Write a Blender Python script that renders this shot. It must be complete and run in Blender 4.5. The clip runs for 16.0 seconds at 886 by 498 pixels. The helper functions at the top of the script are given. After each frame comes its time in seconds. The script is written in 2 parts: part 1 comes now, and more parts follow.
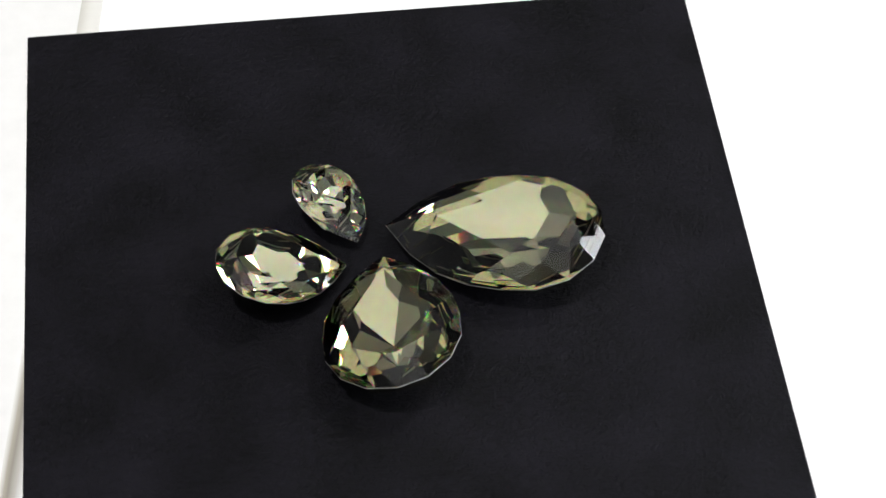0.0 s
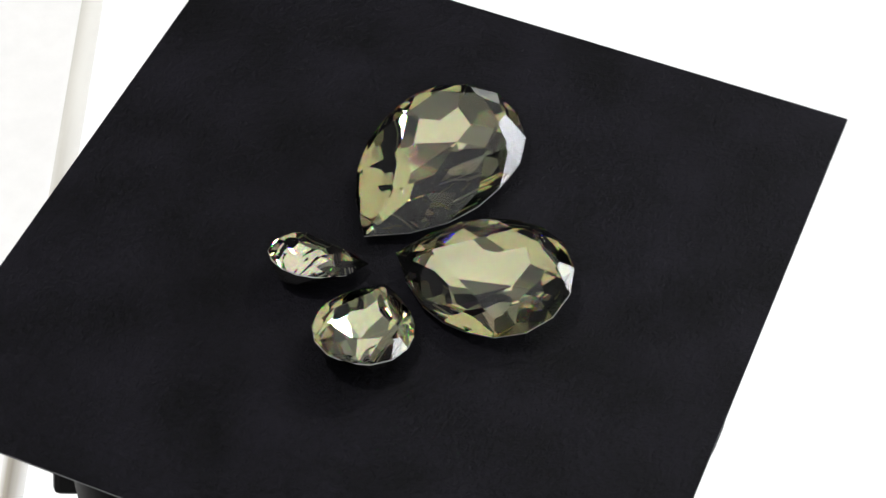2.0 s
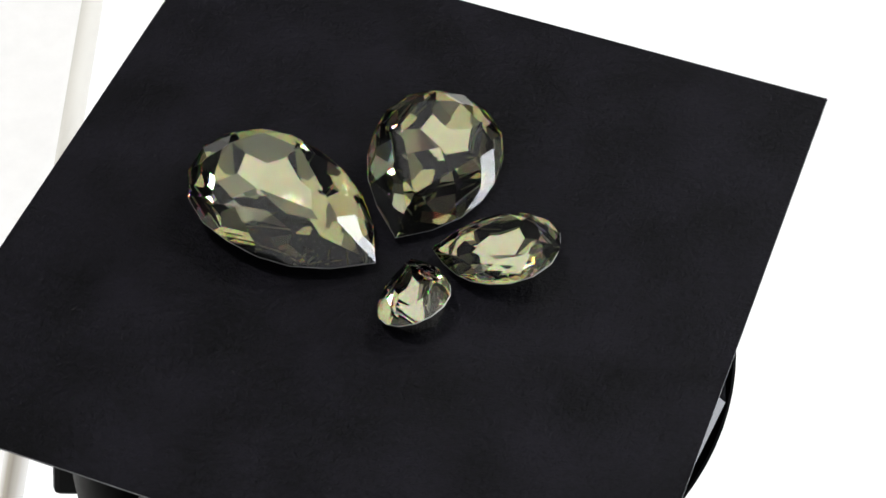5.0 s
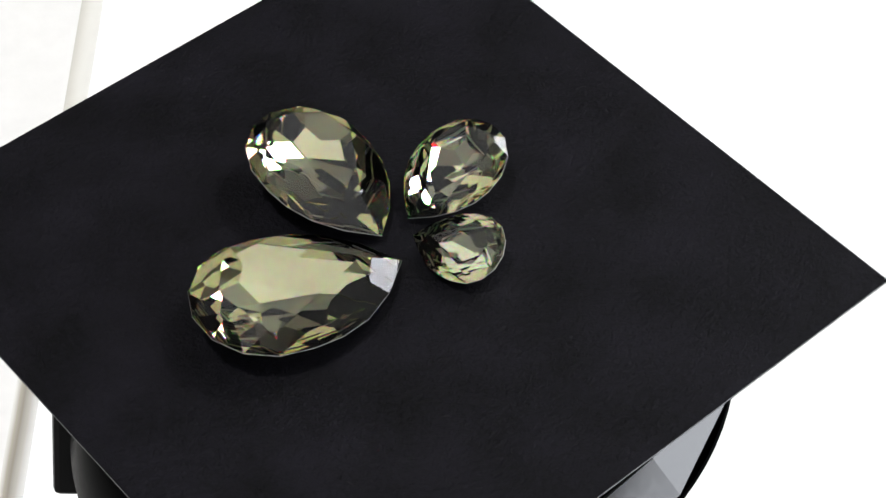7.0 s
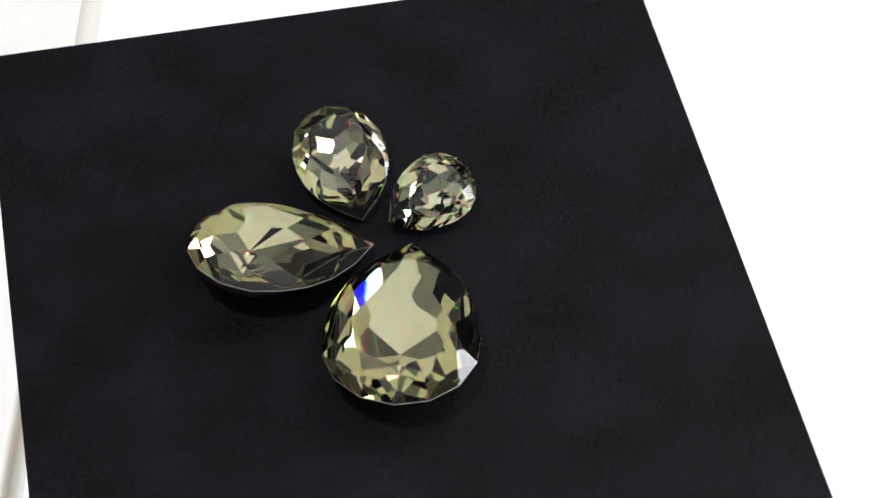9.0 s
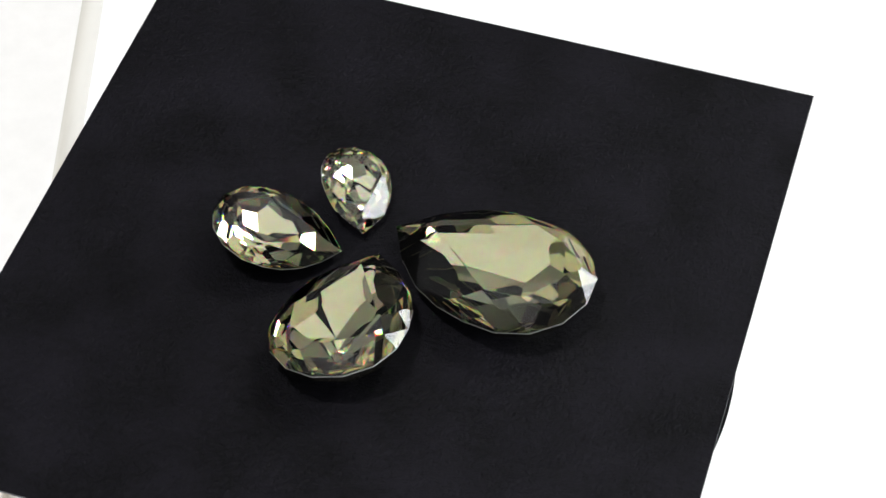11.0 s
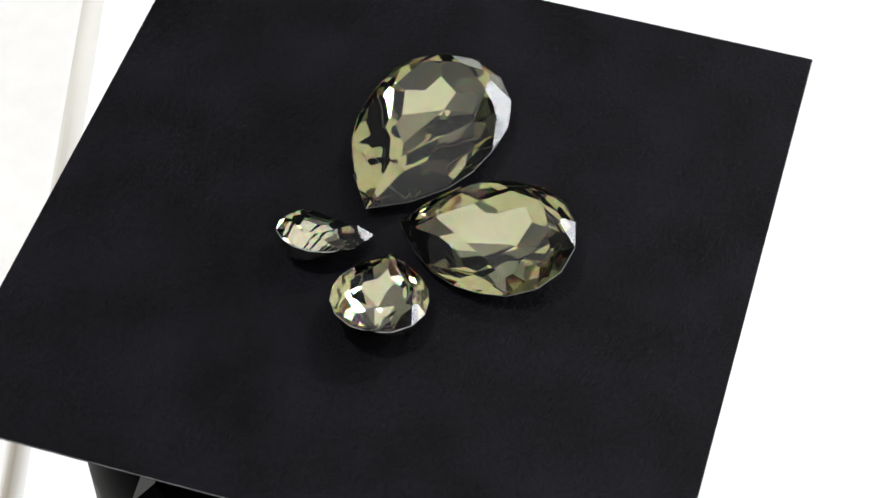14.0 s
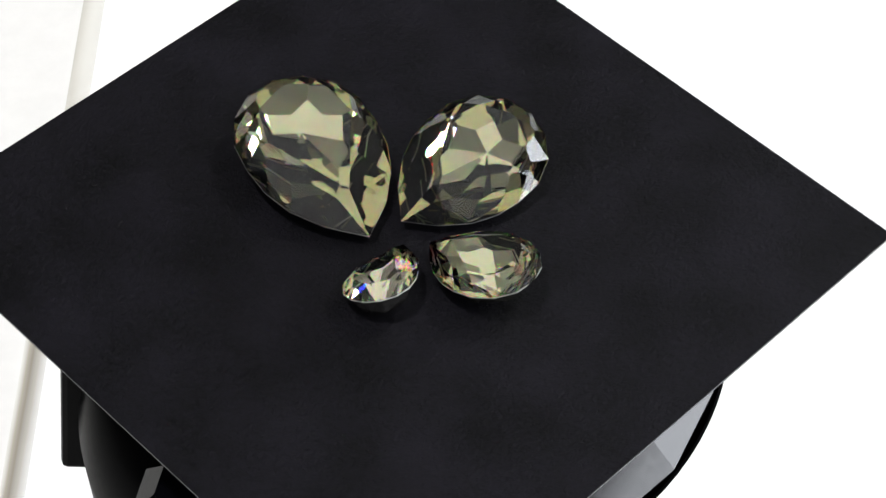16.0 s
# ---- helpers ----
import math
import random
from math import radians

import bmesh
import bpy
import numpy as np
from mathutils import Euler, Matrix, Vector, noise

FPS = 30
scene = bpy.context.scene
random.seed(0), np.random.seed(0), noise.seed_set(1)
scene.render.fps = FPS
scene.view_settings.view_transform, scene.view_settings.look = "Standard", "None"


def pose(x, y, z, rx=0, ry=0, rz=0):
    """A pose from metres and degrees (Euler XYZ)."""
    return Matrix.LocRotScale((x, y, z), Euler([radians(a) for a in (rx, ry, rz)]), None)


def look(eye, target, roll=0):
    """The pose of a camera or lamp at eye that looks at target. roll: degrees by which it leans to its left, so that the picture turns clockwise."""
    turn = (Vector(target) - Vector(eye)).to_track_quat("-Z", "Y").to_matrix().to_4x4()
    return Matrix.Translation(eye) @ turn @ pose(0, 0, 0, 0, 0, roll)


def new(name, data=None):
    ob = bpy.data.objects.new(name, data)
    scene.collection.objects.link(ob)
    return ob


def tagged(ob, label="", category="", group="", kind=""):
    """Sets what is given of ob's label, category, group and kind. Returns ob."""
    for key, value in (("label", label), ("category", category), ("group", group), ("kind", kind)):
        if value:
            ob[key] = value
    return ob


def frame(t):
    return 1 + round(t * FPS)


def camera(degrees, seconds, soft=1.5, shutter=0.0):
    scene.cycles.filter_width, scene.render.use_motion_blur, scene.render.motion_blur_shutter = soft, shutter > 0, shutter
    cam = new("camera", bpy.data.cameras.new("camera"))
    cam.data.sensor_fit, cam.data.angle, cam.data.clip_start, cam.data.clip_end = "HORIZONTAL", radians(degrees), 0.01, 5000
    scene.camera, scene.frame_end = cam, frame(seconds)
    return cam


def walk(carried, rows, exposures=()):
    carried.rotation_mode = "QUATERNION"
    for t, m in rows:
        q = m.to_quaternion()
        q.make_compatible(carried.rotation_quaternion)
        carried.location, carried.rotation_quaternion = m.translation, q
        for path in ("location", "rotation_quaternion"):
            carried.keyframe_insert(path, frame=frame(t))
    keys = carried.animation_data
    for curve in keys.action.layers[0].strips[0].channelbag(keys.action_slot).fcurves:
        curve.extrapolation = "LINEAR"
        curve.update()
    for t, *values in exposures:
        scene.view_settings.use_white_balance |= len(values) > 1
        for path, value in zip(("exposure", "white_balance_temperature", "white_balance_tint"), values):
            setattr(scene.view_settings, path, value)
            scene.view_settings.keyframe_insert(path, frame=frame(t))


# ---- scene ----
cam = camera(23.04, 16.0, soft=1.45, shutter=0.3)
walk(cam, [
    (0.0, pose(0.00772, -0.19122, 0.23012, 39.907, -0.574, 0.686)),
    (10.5, pose(0.00772, -0.19122, 0.23012, 39.907, -0.574, 0.686)),
    (11.5, pose(0.00772, -0.19176, 0.23076, 39.870, -0.540, 0.680)),
    (12.0, pose(0.00772, -0.19245, 0.23158, 39.810, -0.562, 0.700)),
    (12.5, pose(0.00772, -0.19261, 0.23177, 39.718, -0.574, 0.700)),
    (13.0, pose(0.00772, -0.19388, 0.23329, 39.415, -0.654, 0.778)),
    (14.0, pose(0.00772, -0.19626, 0.23614, 39.124, -0.760, 0.950)),
    (14.5, pose(0.00772, -0.19607, 0.23591, 39.102, -0.621, 0.870)),
    (15.0, pose(0.00772, -0.19629, 0.23617, 39.219, -0.540, 0.690)),
    (15.5, pose(0.00772, -0.19587, 0.23567, 39.274, -0.660, 0.810)),
    (16.0, pose(0.00772, -0.19564, 0.23540, 39.368, -0.696, 0.868)),
])

# ---- light: a window in the right-hand wall, two small added fill lamps, an added overhead sheet of light ----
TABLE_Z = -0.250
world = bpy.data.worlds.new("world")
scene.world = world
world.use_nodes = True
sky = world.node_tree.nodes.new("ShaderNodeTexSky")
sky.sky_type, sky.sun_disc, sky.sun_elevation, sky.sun_rotation = "NISHITA", False, 0.7, 1.2
world.node_tree.links.new(sky.outputs[0], world.node_tree.nodes["Background"].inputs[0])
world.node_tree.nodes["Background"].inputs[1].default_value = 0.1

WINDOW = (1.5, 0.30, 0.31, 2.3, 0.58)      # x, y, z of the middle, width, height
lamp = bpy.data.lights.new("window_light", "AREA")
lamp.shape, lamp.size, lamp.size_y, lamp.energy, lamp.color = "RECTANGLE", WINDOW[3], WINDOW[4], 39.0, (0.91, 0.94, 1.0)
lamp_ob = new("window_light", lamp)
lamp_ob.matrix_world = look(WINDOW[:3], (0.0, WINDOW[1], WINDOW[2]))
tagged(lamp_ob, kind="structure")

# two unseen lamps, added to whiten the table and lift the card
panel = bpy.data.lights.new("fill_lamp", "AREA")
panel.shape, panel.size, panel.size_y, panel.energy, panel.color = "RECTANGLE", 0.10, 0.08, 16.0, (1.0, 0.985, 0.95)
for x, y in ((-0.38, -0.15), (1.0, 1.0)):
    panel_ob = new("fill_lamp", panel)
    panel_ob.matrix_world = look((x, y, 1.60), (x, y, 0.0))

# an added lamp over the whole room, standing in for a bright ceiling
glow = bpy.data.lights.new("overhead_fill", "AREA")
glow.shape, glow.size, glow.size_y, glow.energy, glow.color = "RECTANGLE", 2.9, 3.4, 21.0, (1.0, 1.0, 0.97)
glow_ob = new("overhead_fill", glow)
glow_ob.matrix_world = look((0.0, 0.025, 1.68), (0.0, 0.025, 0.0))
scene.view_settings.exposure = 0.0


# ---- materials ----
def material(name):
    m = bpy.data.materials.new(name)
    m.use_nodes = True
    nt = m.node_tree
    nt.nodes.clear()
    out = nt.nodes.new("ShaderNodeOutputMaterial")

    def node(kind, **inputs):
        n = nt.nodes.new("ShaderNode" + kind)
        for key, value in inputs.items():
            key = key.replace("_", " ")
            if isinstance(value, bpy.types.NodeSocket):
                nt.links.new(value, n.inputs[key])
            else:
                n.inputs[key].default_value = value
        return n
    return m, node, lambda s: nt.links.new(s, out.inputs["Surface"]), nt


def ramp(node, fac, low, high, a=0.3, b=0.7):
    r = node("ValToRGB", Fac=fac)
    r.color_ramp.elements[0].position, r.color_ramp.elements[1].position = a, b
    r.color_ramp.elements[0].color, r.color_ramp.elements[1].color = (*low, 1), (*high, 1)
    return r.outputs["Color"]


def surface(name, low, high, scale, rough, bump=0.0, bump_scale=1.0, metallic=0.0, specular=0.5, coat=0.0):
    """A painted, papery or plastic surface, mottled at two scales."""
    m, node, finish, nt = material(name)
    where = node("TexCoord").outputs["Object"]
    wide = node("TexNoise", Vector=where, Scale=scale, Detail=3.0)
    fine = node("TexNoise", Vector=where, Scale=scale * 14, Detail=4.0, Roughness=0.65)
    both = node("Math", Value=wide.outputs["Fac"])
    both.operation = "ADD"
    nt.links.new(fine.outputs["Fac"], both.inputs[1])
    half = node("Math", Value=both.outputs[0])
    half.operation = "MULTIPLY"
    half.inputs[1].default_value = 0.5
    colour = ramp(node, half.outputs[0], low, high, 0.38, 0.62)
    rr = node("MapRange", Value=fine.outputs["Fac"])
    rr.inputs["To Min"].default_value, rr.inputs["To Max"].default_value = rough - 0.06, rough + 0.06
    shader = node("BsdfPrincipled", Base_Color=colour, Roughness=rr.outputs[0], Metallic=metallic)
    shader.inputs["Specular IOR Level"].default_value = specular
    shader.inputs["Coat Weight"].default_value = coat
    shader.inputs["Coat Roughness"].default_value = 0.05
    if bump:
        grain = node("TexNoise", Vector=where, Scale=scale * 14 * bump_scale, Detail=5.0, Roughness=0.7)
        relief = node("Bump", Strength=0.6, Distance=bump, Height=grain.outputs["Fac"])
        nt.links.new(relief.outputs[0], shader.inputs["Normal"])
    finish(shader.outputs[0])
    return m


CARD_BLACK = surface("black_card", (0.0001, 0.0001, 0.0006), (0.0062, 0.0057, 0.0090), 75, 0.50, 0.0007, 1.1, specular=0.085)
CARD_EDGE = surface("cut_card_edge", (0.10, 0.10, 0.105), (0.20, 0.20, 0.21), 300, 0.8)
GLOSS_BLACK = surface("black_gloss_plastic", (0.0010, 0.0012, 0.0018), (0.0022, 0.0026, 0.0036), 60, 0.08, specular=0.4)
BLACK_SATIN = surface("black_satin_plastic", (0.0006, 0.0006, 0.0008), (0.0012, 0.0012, 0.0015), 60, 0.36, specular=0.02)
DULL_BLACK = surface("black_moulded_plastic", (0.0010, 0.0012, 0.0020), (0.0022, 0.0024, 0.0036), 60, 0.16, specular=0.13)
WHITE_SHEET = surface("white_laminate", (0.80, 0.80, 0.80), (0.86, 0.86, 0.855), 6, 0.42)
OFF_WHITE = surface("off_white_board", (0.71, 0.70, 0.69), (0.76, 0.75, 0.74), 9, 0.5)


def painted_shade_band(name, x0, x1, y0, y1):
    """White laminate with soft beige shade painted across its rounded edge from x0 to x1, paler from y0 to y1."""
    m, node, finish, nt = material(name)
    where = node("TexCoord").outputs["Object"]
    split = node("SeparateXYZ", Vector=where)
    cloud = node("TexNoise", Vector=where, Scale=25.0, Detail=3.0)
    drift = node("Math", Value=cloud.outputs["Fac"])
    drift.operation = "MULTIPLY_ADD"
    drift.inputs[1].default_value = 0.0008
    nt.links.new(split.outputs["X"], drift.inputs[2])
    across = node("MapRange", Value=drift.outputs[0])
    across.inputs["From Min"].default_value, across.inputs["From Max"].default_value = x0, x1
    # the edge's soft shading, put into the colour: darkest mid-band
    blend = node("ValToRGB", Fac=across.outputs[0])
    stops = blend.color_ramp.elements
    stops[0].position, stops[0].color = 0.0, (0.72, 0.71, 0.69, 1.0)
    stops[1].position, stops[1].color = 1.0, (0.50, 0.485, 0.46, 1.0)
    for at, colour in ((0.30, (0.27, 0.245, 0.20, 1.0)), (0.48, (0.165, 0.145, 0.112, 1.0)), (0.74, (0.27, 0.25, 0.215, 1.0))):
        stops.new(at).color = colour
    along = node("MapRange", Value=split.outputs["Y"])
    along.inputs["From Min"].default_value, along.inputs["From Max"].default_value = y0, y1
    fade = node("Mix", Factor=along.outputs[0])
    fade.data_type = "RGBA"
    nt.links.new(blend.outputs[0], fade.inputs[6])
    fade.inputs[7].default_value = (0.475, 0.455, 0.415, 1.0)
    shader = node("BsdfPrincipled", Base_Color=fade.outputs[2], Roughness=0.55)
    finish(shader.outputs[0])
    return m


PAINTED_SHADE_EDGE = painted_shade_band("painted_shade_edge", -0.1064, -0.1008, 0.16, 0.27)
WALL_GREY = surface("grey_wall_paint", (0.18, 0.18, 0.177), (0.22, 0.22, 0.217), 4, 0.7)
SURROUND_DARK = surface("dark_surround_paint", (0.012, 0.012, 0.012), (0.018, 0.018, 0.018), 4, 0.7)
DUST = surface("pale_dust", (0.015, 0.015, 0.015), (0.06, 0.06, 0.06), 900, 0.9)


def crystal(name, tint):
    """Cut lead glass: Fresnel gloss over refraction, split a little by colour."""
    m, node, finish, nt = material(name)
    clear = tuple(0.65 * v for v in tint)
    total = node("BsdfRefraction", Color=(*clear, 1.0), IOR=1.567, Roughness=0.0).outputs[0]
    for i, ior in enumerate((1.5615, 1.567, 1.5735)):
        c = [0.0, 0.0, 0.0, 1.0]
        c[i] = tint[i] * 0.35
        r = node("BsdfRefraction", Color=tuple(c), IOR=ior, Roughness=0.0)
        s = nt.nodes.new("ShaderNodeAddShader")
        nt.links.new(total, s.inputs[0])
        nt.links.new(r.outputs[0], s.inputs[1])
        total = s.outputs[0]
    gloss = node("BsdfGlossy", Color=(1, 1, 1, 1), Roughness=0.0)
    fres = node("Fresnel", IOR=1.567)
    mix = nt.nodes.new("ShaderNodeMixShader")
    nt.links.new(fres.outputs[0], mix.inputs[0])
    nt.links.new(total, mix.inputs[1])
    nt.links.new(gloss.outputs[0], mix.inputs[2])
    finish(mix.outputs[0])
    return m


def foil(name, colour, rough):
    m, node, finish, nt = material(name)
    where = node("TexCoord").outputs["Object"]
    n = node("TexNoise", Vector=where, Scale=900.0, Detail=3.0)
    c = ramp(node, n.outputs["Fac"], tuple(v * 0.93 for v in colour), colour)
    g = node("BsdfGlossy", Color=c, Roughness=rough)
    finish(g.outputs[0])
    return m


CRYSTAL = crystal("smoky_olive_crystal", (0.95, 0.945, 0.87))
FOIL = foil("silver_foil", (0.76, 0.745, 0.57), 0.006)
FOIL_MEDIUM = foil("silver_foil_under_thinner_glass", (0.85, 0.84, 0.69), 0.006)
FOIL_PALE = foil("silver_foil_under_thinnest_glass", (0.88, 0.875, 0.75), 0.006)
GIRDLE = surface("ground_silver_girdle", (0.45, 0.45, 0.42), (0.75, 0.75, 0.72), 700, 0.35, metallic=0.35)


# ---- building helpers ----
def part(name, bm, mat, parent=None, label=""):
    me = bpy.data.meshes.new(name)
    bm.to_mesh(me)
    bm.free()
    for m in (mat if isinstance(mat, (list, tuple)) else [mat]):
        me.materials.append(m)
    ob = new(name, me)
    if parent:
        ob.parent = parent
    return tagged(ob, label)


def block(x0, x1, y0, y1, z0, z1, bevel=0.0):
    bm = bmesh.new()
    bmesh.ops.create_cube(bm, size=1.0)
    for v in bm.verts:
        v.co = Vector(((x0 + x1) / 2 + v.co.x * (x1 - x0), (y0 + y1) / 2 + v.co.y * (y1 - y0), (z0 + z1) / 2 + v.co.z * (z1 - z0)))
    if bevel:
        bmesh.ops.bevel(bm, geom=bm.edges[:], offset=bevel, segments=2, profile=0.5, affect="EDGES")
    return bm


def lathe(profile, n, turn=0.0, count=None):
    """A faceted turned body: rings of n corners at (radius, height); with a count, only that many of its sides."""
    bm = bmesh.new()
    rings = []
    for r, z in profile:
        rings.append([bm.verts.new((r * math.cos(turn + 2 * math.pi * k / n), r * math.sin(turn + 2 * math.pi * k / n), z)) for k in range(n if count is None else count + 1)])
    for a, b in zip(rings, rings[1:]):
        for k in range(n if count is None else count):
            bm.faces.new((a[k], a[(k + 1) % len(a)], b[(k + 1) % len(a)], b[k]))
    if count is None:
        bm.faces.new(rings[0])
        bm.faces.new(rings[-1])
    bmesh.ops.recalc_face_normals(bm, faces=bm.faces[:])
    return bm


# ---- the room: unseen walls and ceiling, added for what the stones reflect ----
X0, X1, Y0, Y1, Z1 = -1.5, 1.5, -1.75, 1.8, 1.7
table = part("table_top", block(X0, X1, Y0, Y1, TABLE_Z - 0.03, TABLE_Z), WHITE_SHEET)
tagged(table, "white laminate table top, brightly lit", "table top", kind="structure")
ceiling = part("ceiling", block(X0, X1, Y0, Y1, Z1, Z1 + 0.05), WALL_GREY)
tagged(ceiling, "plain grey painted ceiling", "ceiling", kind="structure")
RAIL_Z = 0.68                              # the walls are dark up to here, to darken the stones' reflections, and grey above
for name, box, side in (
        ("back", (X0, X1, Y1, Y1 + 0.1), "behind the table"),
        ("left", (X0 - 0.1, X0, Y0 - 0.1, Y1 + 0.1), "beside the table"),
        ("front", (X0, X1, Y0 - 0.1, Y0), "facing the table")):
    tagged(part("wall_" + name, block(*box, RAIL_Z, Z1), WALL_GREY), "grey painted wall " + side, "wall", kind="structure")
    tagged(part("dark_surround_" + name, block(*box, TABLE_Z, RAIL_Z), SURROUND_DARK), "added dark surround " + side, "wall", kind="structure")
wy0, wy1 = WINDOW[1] - WINDOW[3] / 2, WINDOW[1] + WINDOW[3] / 2
wz0, wz1 = WINDOW[2] - WINDOW[4] / 2, WINDOW[2] + WINDOW[4] / 2
right = bmesh.new()
for box in ((Y0 - 0.1, wy0, TABLE_Z, RAIL_Z), (wy1, Y1 + 0.1, TABLE_Z, RAIL_Z), (wy0, wy1, TABLE_Z, wz0), (wy0, wy1, wz1, RAIL_Z)):
    b = block(X1 + 0.002, X1 + 0.1, *box)
    tmp = bpy.data.meshes.new("tmp")
    b.to_mesh(tmp)
    b.free()
    right.from_mesh(tmp)
    bpy.data.meshes.remove(tmp)
tagged(part("dark_surround_right", right, SURROUND_DARK), "added dark surround with a window opening", "wall", kind="structure")
tagged(part("wall_right", block(X1 + 0.002, X1 + 0.1, Y0 - 0.1, Y1 + 0.1, RAIL_Z, Z1), WALL_GREY), "grey painted wall over the window", "wall", kind="structure")

# a raised white board along the table, beige shade painted on its slanting edge
bm = bmesh.new()
profile = [(-0.70, TABLE_Z), (-0.70, TABLE_Z + 0.007), (-0.1065, TABLE_Z + 0.007)]
profile += [(-0.1065 + 0.0052 * math.sin(k * math.pi / 16), TABLE_Z + 0.0002 + 0.0068 * math.cos(k * math.pi / 16)) for k in range(1, 9)]
profile += [(-0.1013, TABLE_Z)]
last = len(profile)
ends = [[bm.verts.new((x, y, z)) for x, z in profile] for y in (-0.9, 1.5)]
bm.faces.new(ends[0])
bm.faces.new(ends[1][::-1])
for k in range(last):
    f = bm.faces.new((ends[0][k], ends[0][(k + 1) % last], ends[1][(k + 1) % last], ends[1][k]))
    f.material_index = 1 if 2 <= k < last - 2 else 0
    f.smooth = 2 <= k < last - 2
bmesh.ops.recalc_face_normals(bm, faces=bm.faces[:])
board = part("white_board", bm, [OFF_WHITE, PAINTED_SHADE_EDGE])
tagged(board, "thin white board on table, beige shade painted along rounded edge", "board", kind="structure")

# ---- the turntable ----
base = new("turntable", None)
base.location = (0, 0, TABLE_Z)
tagged(base, "black glossy turntable stand with a faceted top ring", "turntable")
z = -TABLE_Z
body = lathe([(0.0500, 0.0), (0.0520, 0.002), (0.0520, 0.006), (0.0490, 0.009), (0.0260, 0.012), (0.0220, 0.030), (0.0220, z - 0.090),
              (0.0360, z - 0.062), (0.0385, z - 0.058), (0.0390, z - 0.042), (0.0380, z - 0.038), (0.0330, z - 0.019)], 96)
bmesh.ops.translate(body, verts=body.verts[:], vec=(-0.0095, 0.001, 0))
for f in body.faces:
    f.smooth = len(f.verts) == 4
part("body", body, BLACK_SATIN, base, "dull black rounded foot")
part("rim", lathe([(0.0300, z - 0.0190), (0.0470, z - 0.0180), (0.0497, z - 0.0164), (0.0498, z - 0.0160), (0.0494, z - 0.0158)], 96, radians(-110.0), 48), BLACK_SATIN, base)
knob = lathe([(0.0080, z - 0.040), (0.0098, z - 0.022), (0.0098, z - 0.0170), (0.0062, z - 0.0130)], 8, 0.2)
bmesh.ops.translate(knob, verts=knob.verts[:], vec=(-0.0245, -0.0350, 0.001))
part("knob", knob, DULL_BLACK, base, "faceted glossy black knob")
# eighteen polished facets, each a sloping plate between an inner and an outer corner
facet_ring = part("facet_ring", lathe([(0.0491, z - 0.0157), (0.0443, z - 0.0112), (0.0440, z - 0.0110)], 18, radians(-115.0), 10), GLOSS_BLACK, base,
                  "ring of flat polished black facets")
housing = block(-0.0536, -0.0400, -0.0010, 0.0400, z - 0.060, z - 0.028, 0.0012)
for v in housing.verts:
    v.co.x += 0.0038 * (v.co.z - z + 0.060) / 0.032
part("motor_housing", housing, BLACK_SATIN, base, "upright black box beside the foot")
plate = part("turntable_plate", lathe([(0.0195, -0.0098), (0.020, -0.0095), (0.020, -0.0010), (0.0195, -0.0006)], 48), GLOSS_BLACK)
tagged(plate, "black round rotating plate under the card", "plate")

# ---- the card ----
CARD = (-0.04940, 0.05015, -0.05145, 0.04780)
bm = block(CARD[0], CARD[1], CARD[2], CARD[3], -0.0004, 0.0, 0.00006)
for f in bm.faces:
    f.material_index = 0 if abs(f.normal.z) > 0.5 else 1
card = part("card", bm, [CARD_BLACK, CARD_EDGE])
tagged(card, "square black matt card with pale cut edges", "card")
rng = random.Random(7)
bm = bmesh.new()
for k in range(110):
    x, y = rng.uniform(CARD[0] + 0.001, CARD[1] - 0.001), rng.uniform(CARD[2] + 0.001, CARD[3] - 0.001)
    size = rng.uniform(0.00003, 0.00006) * (1.6 if k % 9 == 0 else 1.0)
    bmesh.ops.create_icosphere(bm, subdivisions=1, radius=size, matrix=Matrix.Translation((x, y, size * 0.6)) @ Matrix.Diagonal((1, rng.uniform(0.6, 1.8), 0.7, 1)))
for k in range(5):
    # short fibres
    x, y, a, length = rng.uniform(0.01, 0.045), rng.uniform(-0.045, 0.04), rng.uniform(0, 6.28), rng.uniform(0.0004, 0.0011)
    m = Matrix.Translation((x, y, 0.00003)) @ Matrix.Rotation(a, 4, "Z") @ Matrix.Diagonal((length, 0.00004, 0.00004, 1))
    bmesh.ops.create_cube(bm, size=1.0, matrix=m)
tagged(part("dust", bm, DUST, card, "pale dust specks and short fibres"), kind="stuff")


# ---- the cut stones ----
def pear_point(s, size):
    """A point of the pear outline and its outward direction; s runs from 0 at the round end to 1 at the tip."""
    head, tip, half, power = size
    if s < 0.42:
        u = (0.42 - s) / 0.42 * math.pi / 2
        x, y = -head * math.sin(u), half * math.cos(u)
        nx, ny = -math.sin(u) / head, math.cos(u) / half
    else:
        v = (s - 0.42) / 0.58
        x, y = tip * v, half * (1 - v ** power)
        nx, ny = half * power * v ** (power - 1) / tip, 1.0
    d = math.hypot(nx, ny)
    return Vector((x, y, 0)), Vector((nx / d, ny / d, 0))


def cut(bm, point, normal):
    geom = bm.verts[:] + bm.edges[:] + bm.faces[:]
    done = bmesh.ops.bisect_plane(bm, geom=geom, dist=1e-7, plane_co=point, plane_no=normal, clear_outer=True)
    rim = [e for e in done["geom_cut"] if isinstance(e, bmesh.types.BMEdge)]
    if len(rim) > 2:
        bmesh.ops.contextual_create(bm, geom=rim)


GIRDLE_STATIONS = (0.0, 0.12, 0.24, 0.36, 0.49, 0.62, 0.75, 0.88, 1.0)
# the crown is flatter towards the tip
MAIN_SLOPES = (41.0, 42.0, 42.0, 28.5)
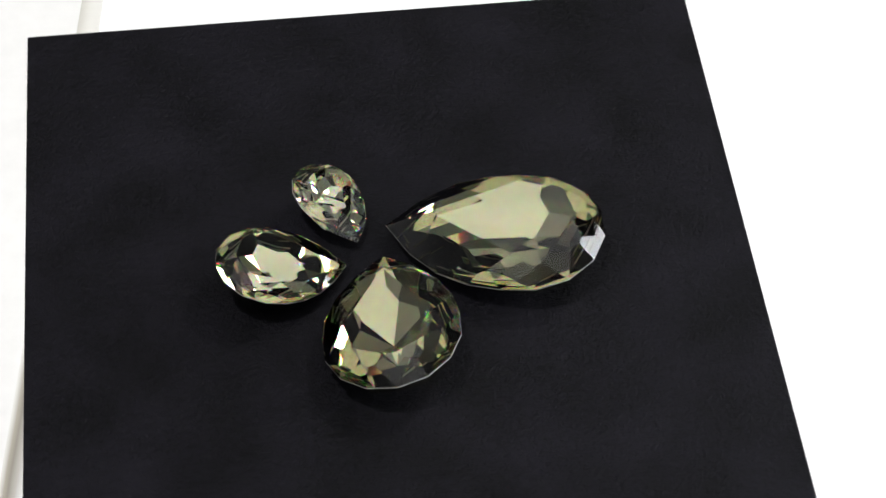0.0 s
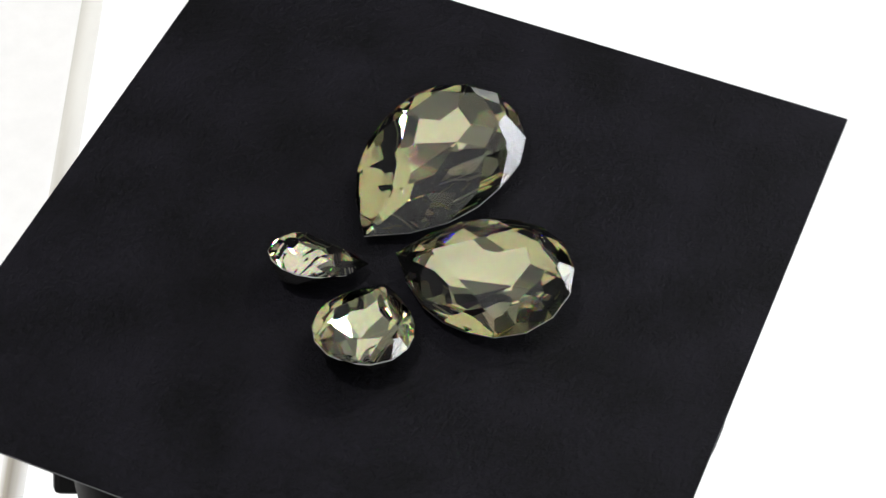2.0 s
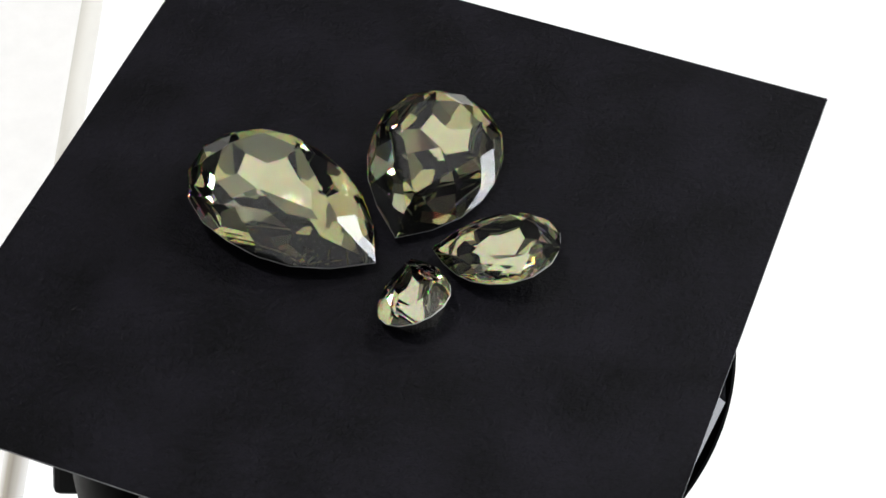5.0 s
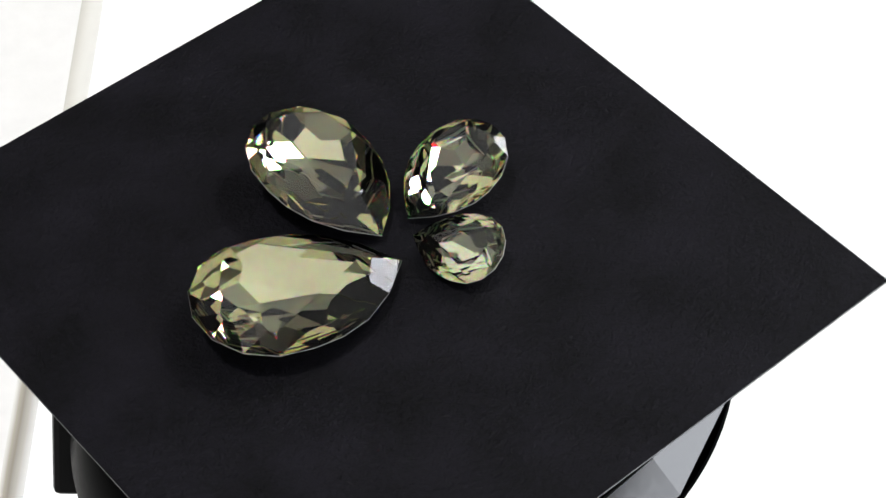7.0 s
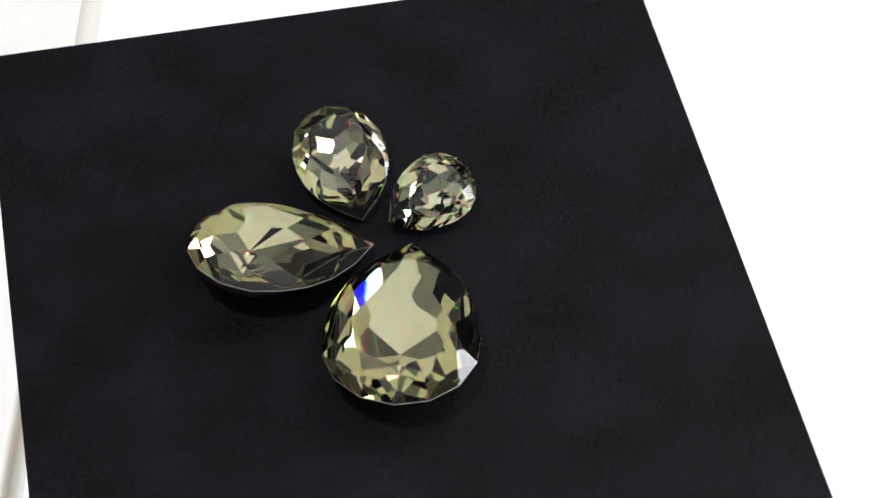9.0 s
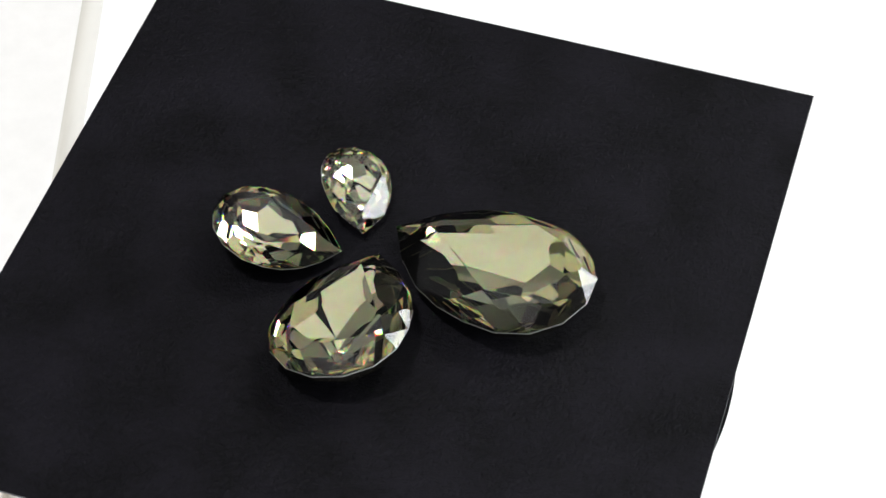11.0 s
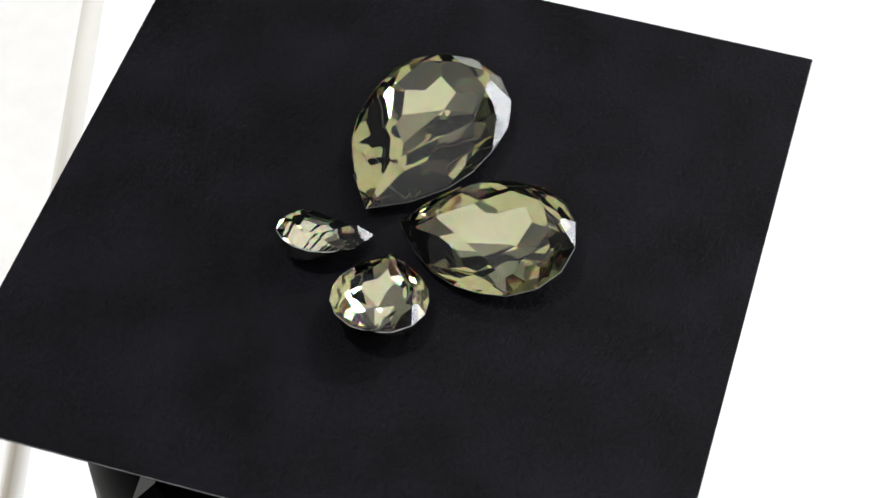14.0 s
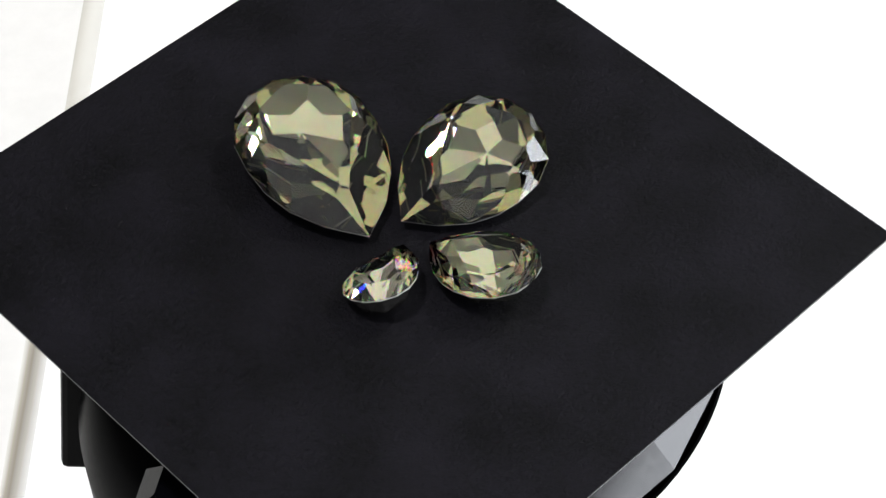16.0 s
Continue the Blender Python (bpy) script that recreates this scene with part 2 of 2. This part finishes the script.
HALF_SLOPES = (49.0, 49.0, 49.0, 48.0, 45.0, 40.0, 34.0, 32.0)
STAR_SLOPE = 27.0
# The pavilion, in degrees from the round end and in tenths of the half width. Seven broad facets meet at the bottom point;
# steeper ones stand on the ridges between them: way they face, the ridge, how far out it is cut, the broad facet
# beside it, how much steeper than that
DEEP = {36: 1.0, 106: 1.0, 140: 0.9, 180: 0.8}
STEEP = ((0, 0, 3.3, 36, 2.33), (59, 71, 4.2, 36, 2.16), (112, 132, 6.0, 106, 2.2), (141, 168, 8.3, 140, 1.7))
GAIN, BELT_SLOPE = 0.216, 60              # slope of the broad facets of the flattest stone; the belt under the girdle, in degrees


def stone(name, size, crown, depth, apex, girdle=0.00009, foil_mat=None):
    """A pear-cut stone as a block from which each facet is cut by its plane."""
    bm = bmesh.new()
    upper = [pear_point(k, size)[0] for k in GIRDLE_STATIONS]
    ring = upper + [Vector((q.x, -q.y, 0)) for q in upper[-2:0:-1]]
    low = [bm.verts.new((q.x, q.y, -0.03)) for q in ring]
    high = [bm.verts.new((q.x, q.y, 0.03)) for q in ring]
    bm.faces.new(low)
    bm.faces.new(high)
    for k in range(len(ring)):
        bm.faces.new((low[k], low[(k + 1) % len(ring)], high[(k + 1) % len(ring)], high[k]))
    bmesh.ops.recalc_face_normals(bm, faces=bm.faces[:])
    bottom = Vector((apex, 0, -depth))
    top = Vector((0, 0, girdle))
    cut(bm, Vector((0, 0, girdle + crown)), Vector((0, 0, 1)))

    def slanted(flat, slope):
        return flat * math.sin(radians(slope)) + Vector((0, 0, math.cos(radians(slope))))
    for side in (1, -1):
        def mirror(v):
            return Vector((v.x, v.y * side, v.z))
        # kite facets at every second girdle corner, triangles on the girdle edges, small stars under the table
        for k, slope in zip(GIRDLE_STATIONS[0:-1:2], MAIN_SLOPES):
            q, nrm = pear_point(k, size)
            cut(bm, mirror(q) + top, slanted(mirror(nrm), slope))
        for p, q, slope in zip(upper, upper[1:], HALF_SLOPES):
            nrm = Vector((p.y - q.y, q.x - p.x, 0)).normalized()
            cut(bm, mirror(p) + top, slanted(mirror(nrm), slope))
        for k in GIRDLE_STATIONS[1:6:2]:
            q, nrm = pear_point(k, size)
            inset = crown * 0.86 / math.tan(radians(MAIN_SLOPES[0]))
            cut(bm, mirror(q) - mirror(nrm) * inset + top + Vector((0, 0, crown * 0.86)), slanted(mirror(nrm), STAR_SLOPE))
        for p, q in zip(upper, upper[1:]):
            nrm = Vector((p.y - q.y, q.x - p.x, 0)).normalized()
            cut(bm, mirror(p) - top, mirror(nrm) * math.sin(radians(BELT_SLOPE)) - Vector((0, 0, math.cos(radians(BELT_SLOPE)))))
        unit = size[2] / 10.15
        gain = GAIN * (depth / unit / 4.6) ** 1.35      # deeper stones are cut steeper

        def way(degrees):
            return Vector((-math.cos(radians(degrees)), side * math.sin(radians(degrees)), 0))
        for degrees, share in DEEP.items():
            cut(bm, bottom, (way(degrees) * gain * share - Vector((0, 0, 1))).normalized())
        for degrees, ridge, out, beside, steeper in STEEP:
            notch = way(ridge) * out * unit
            low = notch.dot(way(beside)) * gain * DEEP[beside]
            cut(bm, bottom + notch + Vector((0, 0, low)), (way(degrees) * gain * steeper - Vector((0, 0, 1))).normalized())
    bmesh.ops.remove_doubles(bm, verts=bm.verts[:], dist=2e-6)
    bmesh.ops.recalc_face_normals(bm, faces=bm.faces[:])
    bm.normal_update()
    thing = new(name, None)
    for piece, test, mat, label in (
            ("table_facet", lambda z: z > 0.999, CRYSTAL, "flat polished top facet"),
            ("crown", lambda z: 0.03 < z <= 0.999, CRYSTAL, "faceted smoky olive crystal crown"),
            ("girdle", lambda z: -0.03 <= z <= 0.03, GIRDLE, "thin silvery girdle edge"),
            ("pavilion", lambda z: z < -0.03, foil_mat, "silver-foiled faceted underside")):
        b = bm.copy()
        b.faces.ensure_lookup_table()
        b.normal_update()
        bmesh.ops.delete(b, geom=[f for f in b.faces if not test(f.normal.z)], context="FACES")
        part(piece, b, mat, thing, label)
    bm.free()
    return thing


# x, y, z of the girdle's middle (mm), heading, roll, pitch, head, tip, half width (mm), fullness of the sides
STONES = (
    ("large", "largest long pear-cut smoky olive crystal on black card", 19.16, -1.69, 4.55, 164.7, -0.2, 7.1, 10.39, 19.77, 10.15, 2.7),
    ("broad", "broad pear-cut smoky olive crystal on black card", -0.98, -17.64, 4.62, 88.8, -10.0, 9.3, 9.29, 16.13, 9.10, 2.55),
    ("medium", "medium pear-cut olive crystal leaning on black card", -16.28, -3.69, 4.38, 7.5, 1.3, 16.1, 7.29, 11.00, 6.55, 2.35),
    ("small", "smallest tilted pear-cut pale olive crystal on black card", -7.52, 9.13, 3.79, -66.9, -20.0, 13.3, 4.67, 9.74, 5.13, 2.20))
stones = []
for size_name, label, x, y, z, yaw, roll, pitch, head, tip, half, power in STONES:
    turn = pose(0, 0, 0, 0, 0, yaw) @ pose(0, 0, 0, 0, pitch) @ pose(0, 0, 0, roll)
    r = turn.to_3x3()
    apex = -0.10 * half
    depth = (z + r[2][0] * apex) / r[2][2]
    thing = stone("crystal_stone", (head * 1.02 / 1000, tip / 1000, half * 1.02 / 1000, power), half * 0.325 / 1000, depth / 1000, apex / 1000,
                  foil_mat={"medium": FOIL_MEDIUM, "small": FOIL_PALE}.get(size_name, FOIL))
    tagged(thing, label, "crystal", "pear-cut crystals on the card")
    stones.append((thing, Matrix.Translation((x / 1000, y / 1000, z / 1000)) @ turn))


# ---- what turns ----
TURN0, SPEED = 7.30, 30.50
UNEVEN = ((0.0, -0.09), (1.5, -0.31), (2.5, -0.14), (3.5, -0.22), (4.0, 0.11), (7.0, 0.61), (8.0, 0.72), (10.5, 0.07), (11.0, 0.47), (11.5, 0.0),
          (12.0, -0.35), (12.5, -0.6), (13.0, -0.13), (14.0, 0.14), (14.5, -0.03), (15.0, 0.09), (15.5, -0.23), (16.0, 0.19))
LEAN = Matrix.Rotation(math.atan(0.00518), 4, "X") @ Matrix.Rotation(-math.atan(0.00209), 4, "Y")


def motions():
    times = [k * 0.25 for k in range(65)]
    angles = [TURN0 + SPEED * t + float(np.interp(t, [u[0] for u in UNEVEN], [u[1] for u in UNEVEN])) for t in times]
    for thing, rest in ((card, Matrix()), (plate, Matrix()), *stones):
        walk(thing, [(t, pose(0, 0, 0, 0, 0, a) @ (rest if thing is plate else LEAN @ rest)) for t, a in zip(times, angles)])


motions()
